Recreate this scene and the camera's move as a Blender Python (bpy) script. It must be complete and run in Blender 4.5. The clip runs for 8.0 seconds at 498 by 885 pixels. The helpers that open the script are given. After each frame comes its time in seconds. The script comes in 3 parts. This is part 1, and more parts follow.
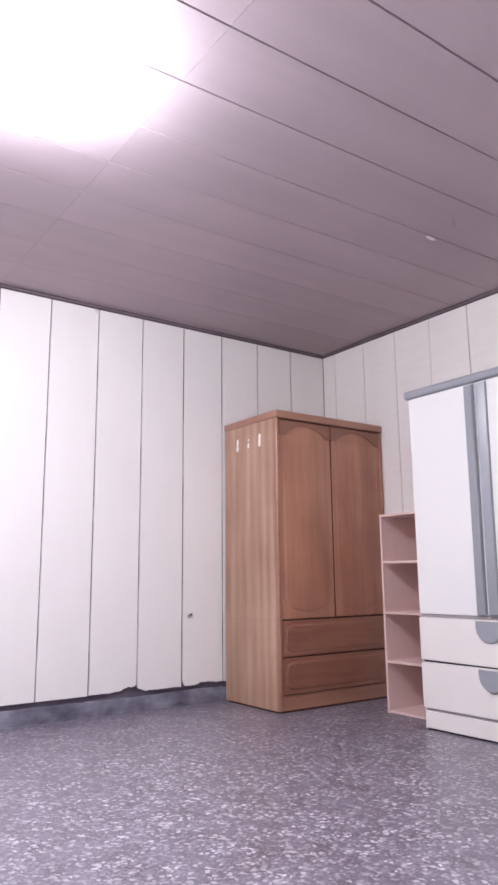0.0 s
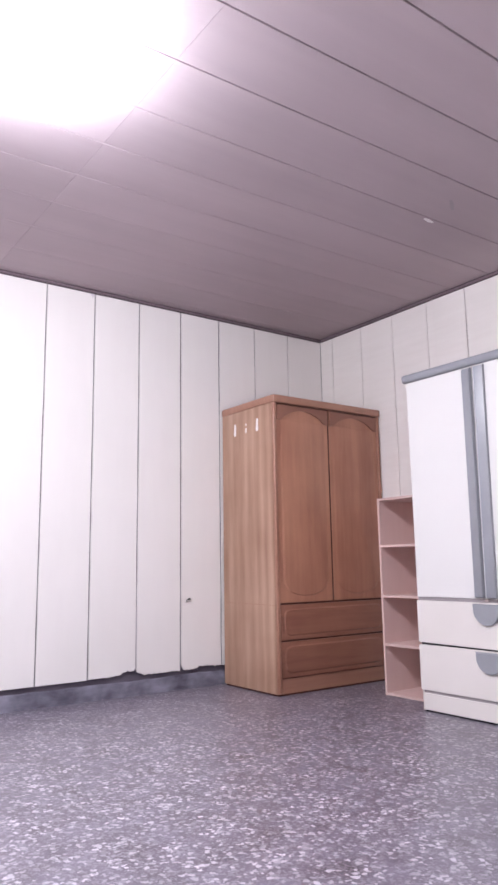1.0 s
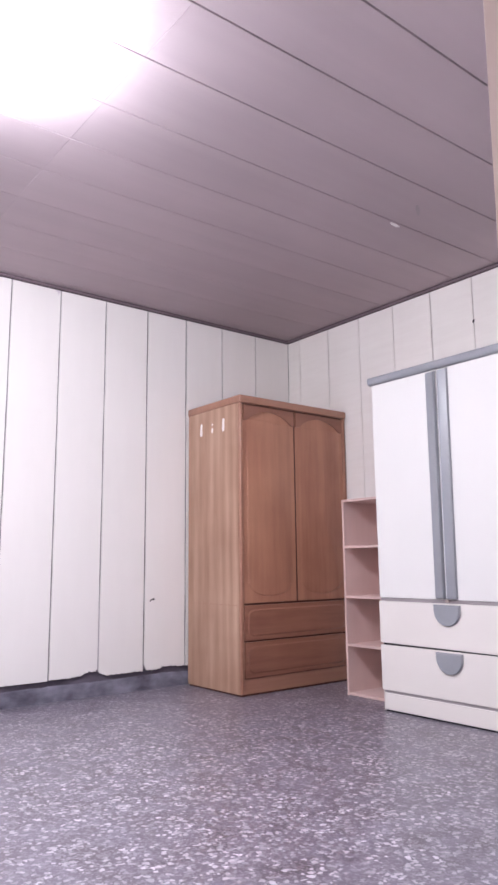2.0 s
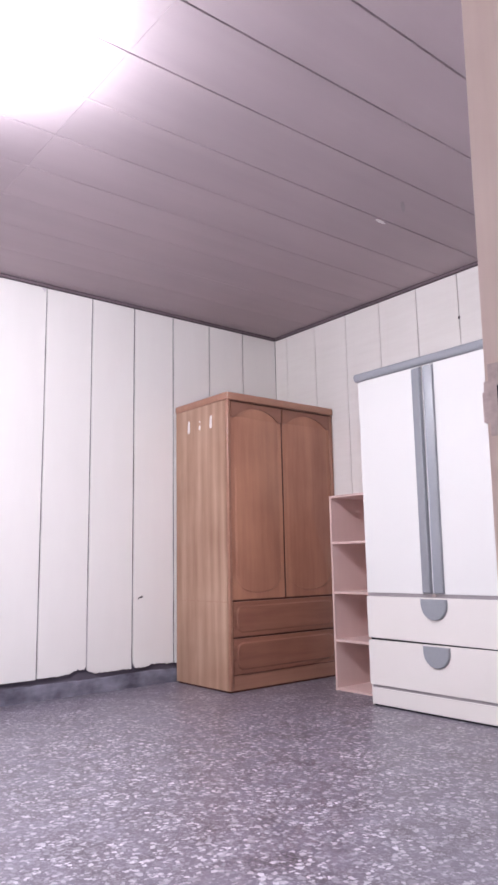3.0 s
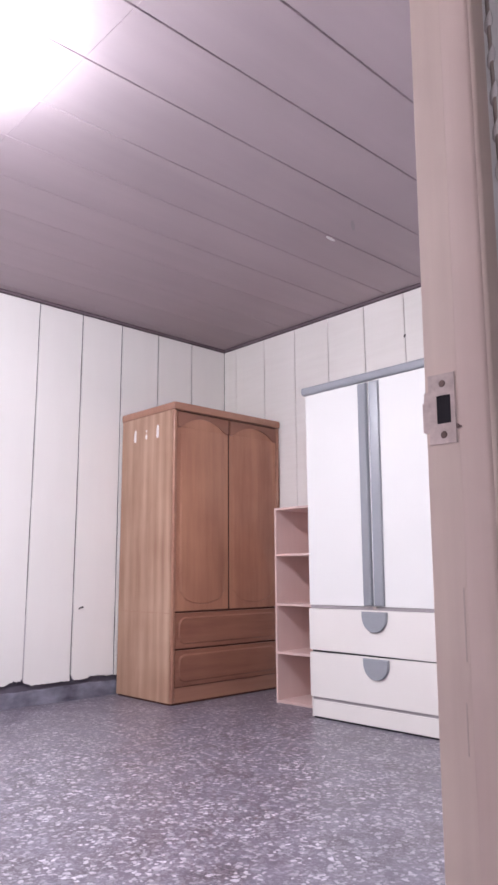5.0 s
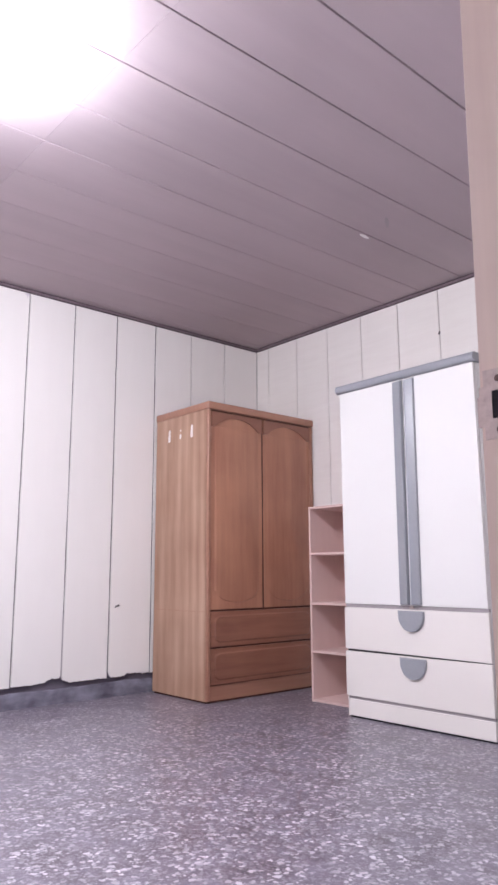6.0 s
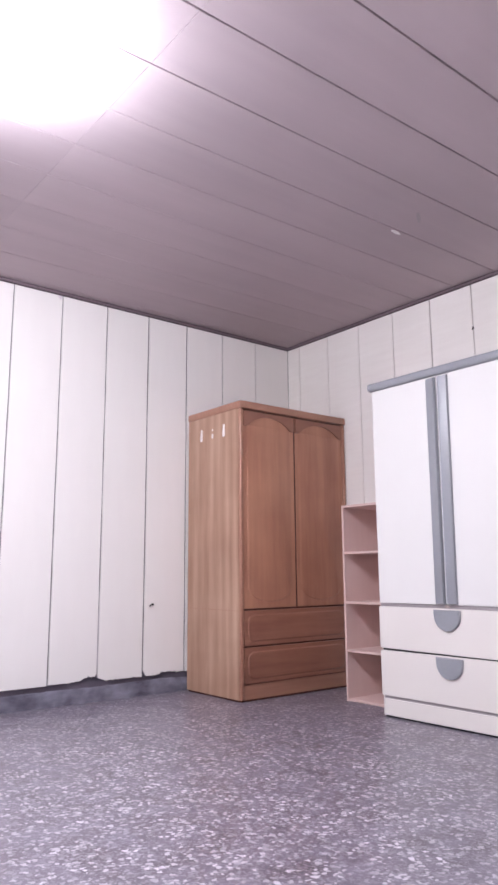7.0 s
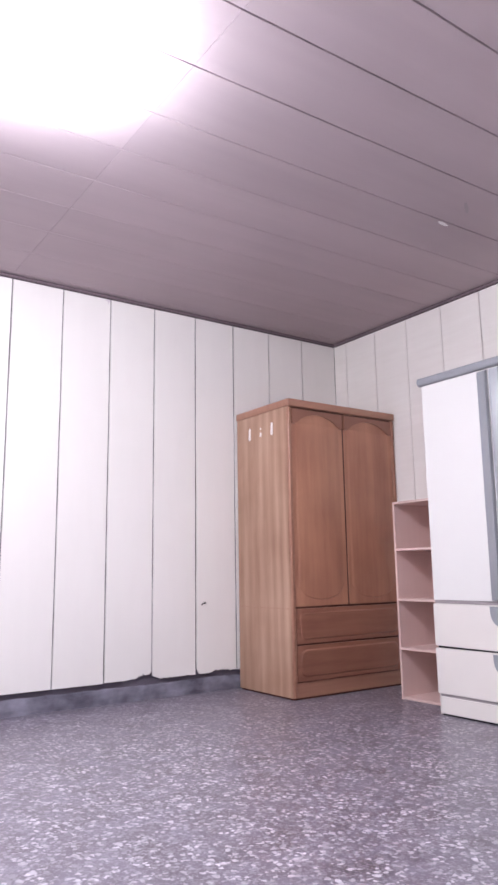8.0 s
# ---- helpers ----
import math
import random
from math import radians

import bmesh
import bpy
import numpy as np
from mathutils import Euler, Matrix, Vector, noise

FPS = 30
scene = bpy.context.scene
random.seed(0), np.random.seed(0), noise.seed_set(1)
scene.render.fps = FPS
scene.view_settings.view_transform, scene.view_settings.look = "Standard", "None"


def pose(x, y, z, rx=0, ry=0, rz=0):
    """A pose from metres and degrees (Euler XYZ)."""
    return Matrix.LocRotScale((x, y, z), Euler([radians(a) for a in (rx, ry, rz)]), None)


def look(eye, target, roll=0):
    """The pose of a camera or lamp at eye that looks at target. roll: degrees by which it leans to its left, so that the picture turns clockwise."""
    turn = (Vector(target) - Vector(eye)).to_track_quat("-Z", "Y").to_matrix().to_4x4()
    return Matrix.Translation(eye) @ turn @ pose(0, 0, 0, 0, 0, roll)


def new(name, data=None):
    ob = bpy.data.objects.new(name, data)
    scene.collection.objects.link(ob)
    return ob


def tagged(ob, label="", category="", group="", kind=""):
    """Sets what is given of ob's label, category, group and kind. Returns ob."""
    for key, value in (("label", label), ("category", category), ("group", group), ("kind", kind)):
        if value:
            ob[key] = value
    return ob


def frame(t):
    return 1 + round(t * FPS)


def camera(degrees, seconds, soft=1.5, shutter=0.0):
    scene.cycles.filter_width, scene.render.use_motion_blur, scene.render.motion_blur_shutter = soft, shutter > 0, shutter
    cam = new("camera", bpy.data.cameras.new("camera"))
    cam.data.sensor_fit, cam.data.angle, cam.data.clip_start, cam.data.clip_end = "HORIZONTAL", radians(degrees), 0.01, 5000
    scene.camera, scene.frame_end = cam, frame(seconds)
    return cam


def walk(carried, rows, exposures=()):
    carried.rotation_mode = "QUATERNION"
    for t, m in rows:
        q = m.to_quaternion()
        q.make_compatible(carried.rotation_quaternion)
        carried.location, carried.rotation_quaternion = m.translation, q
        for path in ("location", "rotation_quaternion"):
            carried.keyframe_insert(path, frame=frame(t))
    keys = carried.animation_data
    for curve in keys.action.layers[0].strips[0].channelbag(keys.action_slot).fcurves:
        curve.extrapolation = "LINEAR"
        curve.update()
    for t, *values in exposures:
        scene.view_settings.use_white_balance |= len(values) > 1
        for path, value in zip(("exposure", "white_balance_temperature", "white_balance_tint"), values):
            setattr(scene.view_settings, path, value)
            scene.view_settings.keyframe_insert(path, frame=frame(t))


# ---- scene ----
cam = camera(38.6, 8.0, soft=2.8)
PATH = [
    (0, (3.896, -3.487, 0.761), (2.298, -2.343, 1.132), -0.6),
    (0.5, (3.894, -3.484, 0.762), (2.297, -2.334, 1.114), -0.5),
    (1, (3.89, -3.482, 0.755), (2.29, -2.329, 1.087), -0.9),
    (1.5, (3.887, -3.482, 0.757), (2.314, -2.294, 1.095), -1.1),
    (1.7, (3.897, -3.473, 0.757), (2.337, -2.269, 1.093), -0.9),
    (2.8, (3.904, -3.462, 0.739), (2.375, -2.215, 1.066), -0.7),
    (3, (3.907, -3.464, 0.742), (2.379, -2.216, 1.07), -1.1),
    (3.5, (3.909, -3.459, 0.739), (2.403, -2.187, 1.077), -1.2),
    (4, (3.91, -3.458, 0.739), (2.46, -2.124, 1.085), -0.9),
    (4.2, (3.909, -3.456, 0.738), (2.479, -2.105, 1.1), -0.5),
    (5.3, (3.911, -3.466, 0.734), (2.485, -2.11, 1.094), -0.4),
    (5.5, (3.909, -3.467, 0.734), (2.473, -2.123, 1.095), -0.5),
    (6, (3.899, -3.487, 0.729), (2.417, -2.193, 1.089), -0.3),
    (6.5, (3.898, -3.49, 0.745), (2.383, -2.23, 1.088), -0.1),
    (7, (3.893, -3.491, 0.731), (2.355, -2.263, 1.088), -0.4),
    (7.5, (3.906, -3.494, 0.739), (2.324, -2.324, 1.096), -0.2),
    (8, (3.885, -3.505, 0.73), (2.27, -2.38, 1.084), -0.9),
]
walk(cam, [(t, look(eye, target, roll)) for t, eye, target, roll in PATH], [(0, -0.09), (0.6, -0.09), (1.0, 0.0), (8, 0.0)])

# ---- world and light: a closed room at night, lit by its one ceiling lamp ----
world = bpy.data.worlds.new("world")
scene.world = world
world.use_nodes = True
world.node_tree.nodes["Background"].inputs[0].default_value = (0.02, 0.02, 0.025, 1)
LAMP = (1.90, -2.885)
LAMP_POWER = 136.0
LAMP_COLOUR = (0.95, 0.95, 1.066)

# room: corner of the two panelled walls at the origin
CEIL = 2.408
ROOM_X = 3.538
HALL_X = 3.604
ROOM_Y = -4.05
JAMB_Y = -2.872
JAMB_FAR = -3.69


# ---- materials ----
def mat(name, base, dark, rough=0.5, grain=(40, 40, 40), stain=1.5, grain_mix=0.25, stain_mix=0.35, bump=0.1, gloss=0.5, metal=0.0, bump_dist=0.002, vary=0.0, seed=0.0, island=0.0, figure=None):
    """A surface whose colour moves between base and dark at two scales, with fine relief. grain: noise scale along x, y, z. figure: veneer bands or rings as kind, centre, stretch, wobble, strength."""
    m = bpy.data.materials.new(name)
    m.use_nodes = True
    nt = m.node_tree
    bsdf = nt.nodes["Principled BSDF"]
    N, L = nt.nodes.new, nt.links.new
    co = N("ShaderNodeTexCoord")
    mp = N("ShaderNodeMapping")
    mp.inputs["Scale"].default_value = grain
    mp.inputs["Location"].default_value = (seed, seed * 1.7, seed * 0.6)
    L(co.outputs["Object"], mp.inputs["Vector"])
    fine = N("ShaderNodeTexNoise")
    fine.inputs["Scale"].default_value = 1.0
    fine.inputs["Detail"].default_value = 6.0
    fine.inputs["Roughness"].default_value = 0.6
    L(mp.outputs["Vector"], fine.inputs["Vector"])
    big = N("ShaderNodeTexNoise")
    big.inputs["Scale"].default_value = stain
    big.inputs["Detail"].default_value = 4.0
    L(co.outputs["Object"], big.inputs["Vector"])
    ramp_f = N("ShaderNodeMapRange")
    ramp_f.inputs["From Min"].default_value, ramp_f.inputs["From Max"].default_value = 0.3, 0.7
    ramp_f.inputs["To Max"].default_value = grain_mix
    L(fine.outputs["Fac"], ramp_f.inputs["Value"])
    ramp_b = N("ShaderNodeMapRange")
    ramp_b.inputs["From Min"].default_value, ramp_b.inputs["From Max"].default_value = 0.35, 0.7
    ramp_b.inputs["To Max"].default_value = stain_mix
    L(big.outputs["Fac"], ramp_b.inputs["Value"])
    add = N("ShaderNodeMath")
    add.operation = "ADD"
    add.use_clamp = True
    L(ramp_f.outputs[0], add.inputs[0])
    L(ramp_b.outputs[0], add.inputs[1])
    mixing = add.outputs[0]
    if figure:
        kind, place, scale, wobble, strength = figure
        fm = N("ShaderNodeMapping")
        fm.vector_type = "TEXTURE"
        fm.inputs["Location"].default_value = place
        fm.inputs["Scale"].default_value = scale
        L(co.outputs["Object"], fm.inputs["Vector"])
        wave = N("ShaderNodeTexWave")
        wave.wave_type = kind
        wave.rings_direction = "SPHERICAL"
        wave.inputs["Scale"].default_value = 1.0
        wave.inputs["Distortion"].default_value = wobble
        wave.inputs["Detail"].default_value = 3.0
        wave.inputs["Detail Scale"].default_value = 0.8
        L(fm.outputs["Vector"], wave.inputs["Vector"])
        fs = N("ShaderNodeMath")
        fs.operation = "MULTIPLY_ADD"
        fs.use_clamp = True
        fs.inputs[1].default_value = strength
        L(wave.outputs["Fac"], fs.inputs[0])
        L(mixing, fs.inputs[2])
        mixing = fs.outputs[0]
    mix = N("ShaderNodeMix")
    mix.data_type = "RGBA"
    mix.inputs["A"].default_value, mix.inputs["B"].default_value = (*base, 1), (*dark, 1)
    L(mixing, mix.inputs["Factor"])
    colour = mix.outputs["Result"]
    if island:
        geo = N("ShaderNodeNewGeometry")
        hs = N("ShaderNodeHueSaturation")
        ir = N("ShaderNodeMapRange")
        ir.inputs["To Min"].default_value, ir.inputs["To Max"].default_value = 1 - island, 1 + island
        L(geo.outputs["Random Per Island"], ir.inputs["Value"])
        L(ir.outputs[0], hs.inputs["Value"])
        L(colour, hs.inputs["Color"])
        colour = hs.outputs["Color"]
    if vary:
        info = N("ShaderNodeObjectInfo")
        hsv = N("ShaderNodeHueSaturation")
        vr = N("ShaderNodeMapRange")
        vr.inputs["To Min"].default_value, vr.inputs["To Max"].default_value = 1 - vary, 1 + vary
        L(info.outputs["Random"], vr.inputs["Value"])
        L(vr.outputs[0], hsv.inputs["Value"])
        L(colour, hsv.inputs["Color"])
        colour = hsv.outputs["Color"]
    L(colour, bsdf.inputs["Base Color"])
    rr = N("ShaderNodeMapRange")
    rr.inputs["To Min"].default_value, rr.inputs["To Max"].default_value = max(rough - 0.08, 0.02), min(rough + 0.12, 1)
    L(big.outputs["Fac"], rr.inputs["Value"])
    L(rr.outputs[0], bsdf.inputs["Roughness"])
    bsdf.inputs["Specular IOR Level"].default_value = gloss
    bsdf.inputs["Metallic"].default_value = metal
    if bump:
        b = N("ShaderNodeBump")
        b.inputs["Strength"].default_value, b.inputs["Distance"].default_value = bump, bump_dist
        L(fine.outputs["Fac"], b.inputs["Height"])
        L(b.outputs[0], bsdf.inputs["Normal"])
    return m


def terrazzo():
    """Polished terrazzo: pale marble chips of two sizes in a grey-violet cement."""
    m = bpy.data.materials.new("terrazzo")
    m.use_nodes = True
    nt = m.node_tree
    bsdf = nt.nodes["Principled BSDF"]
    N, L = nt.nodes.new, nt.links.new
    co = N("ShaderNodeTexCoord")
    warp = N("ShaderNodeTexNoise")
    warp.inputs["Scale"].default_value = 56.0
    warp.inputs["Detail"].default_value = 3.0
    L(co.outputs["Object"], warp.inputs["Vector"])
    wv = N("ShaderNodeMix")
    wv.data_type = "RGBA"
    wv.blend_type = "ADD"
    wv.inputs["Factor"].default_value = 0.032
    L(co.outputs["Object"], wv.inputs["A"])
    L(warp.outputs["Color"], wv.inputs["B"])

    patch = N("ShaderNodeTexNoise")
    patch.inputs["Scale"].default_value = 6.0
    patch.inputs["Detail"].default_value = 3.0
    L(co.outputs["Object"], patch.inputs["Vector"])
    density = N("ShaderNodeMapRange")
    density.inputs["From Min"].default_value, density.inputs["From Max"].default_value = 0.3, 0.65
    density.inputs["To Min"].default_value, density.inputs["To Max"].default_value = 0.42, 1.0
    L(patch.outputs["Fac"], density.inputs["Value"])

    def chips(scale, keep, radius):
        v = N("ShaderNodeTexVoronoi")
        v.feature = "F1"
        v.inputs["Scale"].default_value = scale
        L(wv.outputs["Result"], v.inputs["Vector"])
        sep = N("ShaderNodeSeparateColor")
        L(v.outputs["Color"], sep.inputs["Color"])
        size = N("ShaderNodeMath")
        size.operation = "MULTIPLY_ADD"
        size.inputs[1].default_value, size.inputs[2].default_value = -0.22, radius + 0.11
        L(sep.outputs[2], size.inputs[0])
        gone = N("ShaderNodeMath")
        gone.operation = "SUBTRACT"
        L(size.outputs[0], gone.inputs[0])
        L(v.outputs["Distance"], gone.inputs[1])
        inside = N("ShaderNodeMapRange")
        inside.inputs["From Min"].default_value, inside.inputs["From Max"].default_value = -0.04, 0.12
        L(gone.outputs[0], inside.inputs["Value"])
        pick = N("ShaderNodeMapRange")
        pick.inputs["From Min"].default_value, pick.inputs["From Max"].default_value = keep, keep + 0.45
        L(sep.outputs[0], pick.inputs["Value"])
        mul = N("ShaderNodeMath")
        mul.operation = "MULTIPLY"
        L(inside.outputs[0], mul.inputs[0])
        L(pick.outputs[0], mul.inputs[1])
        mul2 = N("ShaderNodeMath")
        mul2.operation = "MULTIPLY"
        L(mul.outputs[0], mul2.inputs[0])
        L(density.outputs[0], mul2.inputs[1])
        return mul2.outputs[0], sep.outputs[1]

    big, tone = chips(56.0, 0.10, 0.52)
    small, _ = chips(104.0, 0.12, 0.52)
    cement = N("ShaderNodeTexNoise")
    cement.inputs["Scale"].default_value = 8.0
    cement.inputs["Detail"].default_value = 7.0
    cement.inputs["Roughness"].default_value = 0.62
    L(co.outputs["Object"], cement.inputs["Vector"])
    base = N("ShaderNodeMix")
    base.data_type = "RGBA"
    base.inputs["A"].default_value, base.inputs["B"].default_value = (*TERRAZZO_DARK, 1), (*TERRAZZO_LIGHT, 1)
    cr = N("ShaderNodeMapRange")
    cr.inputs["From Min"].default_value, cr.inputs["From Max"].default_value = 0.3, 0.7
    L(cement.outputs["Fac"], cr.inputs["Value"])
    L(cr.outputs[0], base.inputs["Factor"])
    m1 = N("ShaderNodeMix")
    m1.data_type = "RGBA"
    m1.inputs["B"].default_value = (*CHIP_SMALL, 1)
    sm = N("ShaderNodeMath")
    sm.operation = "MULTIPLY"
    sm.inputs[1].default_value = 0.9
    L(small, sm.inputs[0])
    L(sm.outputs[0], m1.inputs["Factor"])
    L(base.outputs["Result"], m1.inputs["A"])
    chip = N("ShaderNodeMix")
    chip.data_type = "RGBA"
    chip.inputs["A"].default_value, chip.inputs["B"].default_value = (*CHIP_GREY, 1), (*CHIP_WHITE, 1)
    L(tone, chip.inputs["Factor"])
    m2 = N("ShaderNodeMix")
    m2.data_type = "RGBA"
    L(big, m2.inputs["Factor"])
    L(m1.outputs["Result"], m2.inputs["A"])
    L(chip.outputs["Result"], m2.inputs["B"])
    L(m2.outputs["Result"], bsdf.inputs["Base Color"])
    rr = N("ShaderNodeMapRange")
    rr.inputs["To Min"].default_value, rr.inputs["To Max"].default_value = 0.28, 0.40
    L(cement.outputs["Fac"], rr.inputs["Value"])
    L(rr.outputs[0], bsdf.inputs["Roughness"])
    b = N("ShaderNodeBump")
    b.inputs["Strength"].default_value, b.inputs["Distance"].default_value = 0.08, 0.001
    L(warp.outputs["Fac"], b.inputs["Height"])
    L(b.outputs[0], bsdf.inputs["Normal"])
    return m


TERRAZZO_DARK, TERRAZZO_LIGHT = (0.084, 0.068, 0.083), (0.180, 0.162, 0.212)
CHIP_SMALL, CHIP_GREY, CHIP_WHITE = (0.245, 0.223, 0.267), (0.20, 0.183, 0.218), (0.60, 0.565, 0.635)
M_FLOOR = terrazzo()
M_PANEL = mat("painted_wall_panel", (0.825, 0.795, 0.768), (0.768, 0.738, 0.712), 0.6, (14, 14, 2.0), 1.1, 0.3, 0.5, 0.06, 0.16, vary=0.02)
M_PANEL_R = mat("papered_wall_panel", (0.86, 0.83, 0.795), (0.76, 0.72, 0.685), 0.55, (3.0, 3.0, 34), 1.3, 0.36, 0.5, 0.2, 0.3, vary=0.012)
M_GROOVE = mat("groove_shadow_board", (0.085, 0.072, 0.078), (0.05, 0.042, 0.046), 0.9, bump=0)
# dark tone stands in for the shade under the left wall panels
M_RECESS = mat("recess_shade_board", (0.15, 0.132, 0.165), (0.085, 0.073, 0.095), 0.9, (20, 12, 20), 6.0, 0.4, 0.7, 0.2, 0.2)
M_CEIL = mat("ceiling_board", (0.466, 0.390, 0.414), (0.391, 0.327, 0.347), 0.6, (8.0, 0.5, 1.0), 0.9, 0.45, 0.5, 0.03, 0.18, island=0.035)
# dark brown paints the shadow gaps above and below the cornice bead
M_CROWN = mat("cornice_shadow_back", (0.085, 0.058, 0.07), (0.06, 0.04, 0.05), 0.6, bump=0.05)
M_CROWN_BEAD = mat("mauve_cornice_bead", (0.23, 0.17, 0.195), (0.17, 0.12, 0.14), 0.45, bump=0.05)
M_CONCRETE = mat("stained_concrete_base", (0.265, 0.257, 0.315), (0.075, 0.070, 0.093), 0.85, (22, 9, 26), 5.5, 0.35, 0.9, 0.5, 0.2, bump_dist=0.004)
M_PLASTER = mat("plain_plaster", (0.88, 0.85, 0.845), (0.83, 0.80, 0.79), 0.75, bump=0.1)
M_WOOD = mat("wardrobe_veneer", (0.475, 0.239, 0.150), (0.28, 0.112, 0.071), 0.36, (20, 20, 1.6), 3.5, 0.45, 0.3, 0.03, 0.5, figure=("RINGS", (0.2, 0.235, 0.42), (0.6, 0.62, 4.2), 3.5, 0.3))
M_WOOD_HEAD = mat("wardrobe_door_head", (0.285, 0.130, 0.086), (0.205, 0.086, 0.056), 0.36, (26, 3.0, 14), 3.0, 0.6, 0.3, 0.03, 0.5)
M_WOOD_SIDE = mat("wardrobe_side_veneer", (0.53, 0.352, 0.252), (0.31, 0.167, 0.108), 0.36, (20, 20, 1.6), 3.0, 0.6, 0.3, 0.03, 0.5, seed=3.1, figure=("BANDS", (0.0, 0.0, 0.0), (0.27, 3.0, 5.0), 3.2, 0.30))
M_WOOD_DRAWER = mat("wardrobe_drawer_veneer", (0.335, 0.152, 0.098), (0.21, 0.086, 0.056), 0.36, (26, 1.6, 20), 3.0, 0.7, 0.4, 0.03, 0.5)
M_WOOD_PLINTH = mat("wardrobe_plinth_veneer", (0.40, 0.206, 0.138), (0.28, 0.128, 0.084), 0.36, (26, 1.6, 26), 3.0, 0.6, 0.3, 0.03, 0.5)
M_WOOD_TRIM = mat("wardrobe_solid_edge", (0.40, 0.210, 0.145), (0.29, 0.138, 0.092), 0.33, (30, 2.5, 12), 3.0, 0.5, 0.3, 0.03, 0.5)
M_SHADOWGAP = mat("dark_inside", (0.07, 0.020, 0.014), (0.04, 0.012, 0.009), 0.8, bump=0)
M_WHITE = mat("white_laminate", (0.745, 0.735, 0.715), (0.725, 0.713, 0.692), 0.3, (3, 3, 3), 0.6, 0.3, 0.3, 0.02, 0.5)
M_WHITE_DRAWER = mat("cream_laminate", (0.76, 0.722, 0.685), (0.72, 0.675, 0.635), 0.32, (3, 3, 3), 1.6, 0.3, 0.4, 0.02, 0.5)
M_GREY = mat("grey_plastic_trim", (0.30, 0.31, 0.335), (0.25, 0.258, 0.28), 0.3, (60, 60, 60), 4.0, 0.3, 0.3, 0.02, 0.5)
M_GREY_SEAM = mat("grey_seam", (0.36, 0.32, 0.33), (0.28, 0.25, 0.26), 0.6, bump=0)
M_PINK = mat("pinkish_melamine", (0.76, 0.57, 0.53), (0.68, 0.49, 0.455), 0.4, (20, 20, 2.0), 2.0, 0.4, 0.4, 0.02, 0.45)
M_PINK_EDGE = mat("pale_edge_band", (0.70, 0.52, 0.48), (0.61, 0.44, 0.41), 0.4, bump=0.02)
M_JAMB = mat("varnished_pale_wood", (0.72, 0.585, 0.515), (0.57, 0.435, 0.395), 0.42, (38, 38, 1.8), 4.5, 0.45, 0.5, 0.03, 0.4)
M_STOP = mat("varnished_pinkish_wood", (0.68, 0.535, 0.485), (0.56, 0.42, 0.385), 0.42, (38, 38, 1.8), 5.0, 0.4, 0.5, 0.03, 0.4, seed=1.3)
M_SCRATCH = mat("dull_scratch", (0.57, 0.46, 0.42), (0.50, 0.40, 0.36), 0.7, bump=0)
M_SMUDGE = mat("grey_smudge", (0.60, 0.545, 0.575), (0.68, 0.63, 0.65), 0.6, (60, 60, 60), bump=0)
M_STEEL = mat("worn_strike_steel", (0.61, 0.50, 0.475), (0.36, 0.28, 0.265), 0.45, (160, 160, 160), 90.0, 0.3, 0.55, 0.1, 0.4, metal=0.15)
# pale non-metal grey, a painted highlight for the pull's edge
M_EDGE_SHINE = mat("pale_edge_shine", (0.80, 0.80, 0.84), (0.70, 0.70, 0.74), 0.35, (60, 60, 6), bump=0.0)
M_DARKHOLE = mat("dark_recess", (0.02, 0.016, 0.022), (0.012, 0.01, 0.014), 0.9, bump=0)
M_SCREW = mat("rusty_screw", (0.16, 0.10, 0.09), (0.08, 0.05, 0.045), 0.5, bump=0.1, metal=0.4)
M_HOOK = mat("white_hook_plastic", (0.87, 0.82, 0.80), (0.80, 0.74, 0.72), 0.35, bump=0.02)
M_IRON = mat("dark_iron", (0.05, 0.045, 0.045), (0.03, 0.025, 0.025), 0.5, metal=0.5)
M_FLAKE = mat("white_paper_flake", (0.88, 0.86, 0.86), (0.8, 0.78, 0.78), 0.6, bump=0.1)
M_SEALANT = mat("grimy_sealant", (0.48, 0.44, 0.45), (0.36, 0.33, 0.34), 0.5, bump=0.1)
M_MORTAR = mat("dried_mortar", (0.42, 0.40, 0.44), (0.30, 0.28, 0.32), 0.8, (70, 30, 70), 20.0, 0.5, 0.5, 0.3, 0.2)
M_BEAD = mat("pearly_bead", (0.85, 0.80, 0.80), (0.75, 0.70, 0.70), 0.12, bump=0, gloss=0.8)
M_CORD = mat("curtain_cord", (0.42, 0.34, 0.31), (0.34, 0.27, 0.25), 0.8, (200, 200, 60), bump=0.3)


def glow(name, colour, strength):
    m = bpy.data.materials.new(name)
    m.use_nodes = True
    p = m.node_tree.nodes["Principled BSDF"]
    p.inputs["Base Color"].default_value = (0.9, 0.9, 0.9, 1)
    p.inputs["Emission Color"].default_value = (*colour, 1)
    p.inputs["Emission Strength"].default_value = strength
    return m


M_GLOW = glow("lit_lamp_shade", LAMP_COLOUR, LAMP_POWER)


# ---- mesh helpers ----
def box_bm(lo, hi, bevel=0.0, seg=2, bm=None):
    """A box between two corners, its edges rounded by bevel."""
    own = bmesh.new()
    bmesh.ops.create_cube(own, size=1)
    for v in own.verts:
        v.co = Vector([lo[i] + (v.co[i] + 0.5) * (hi[i] - lo[i]) for i in range(3)])
    if bevel:
        bmesh.ops.bevel(own, geom=own.edges[:], offset=bevel, segments=seg, affect="EDGES", profile=0.5)
    if bm is None:
        return own
    me = bpy.data.meshes.new("tmp")
    own.to_mesh(me)
    own.free()
    bm.from_mesh(me)
    bpy.data.meshes.remove(me)
    return bm


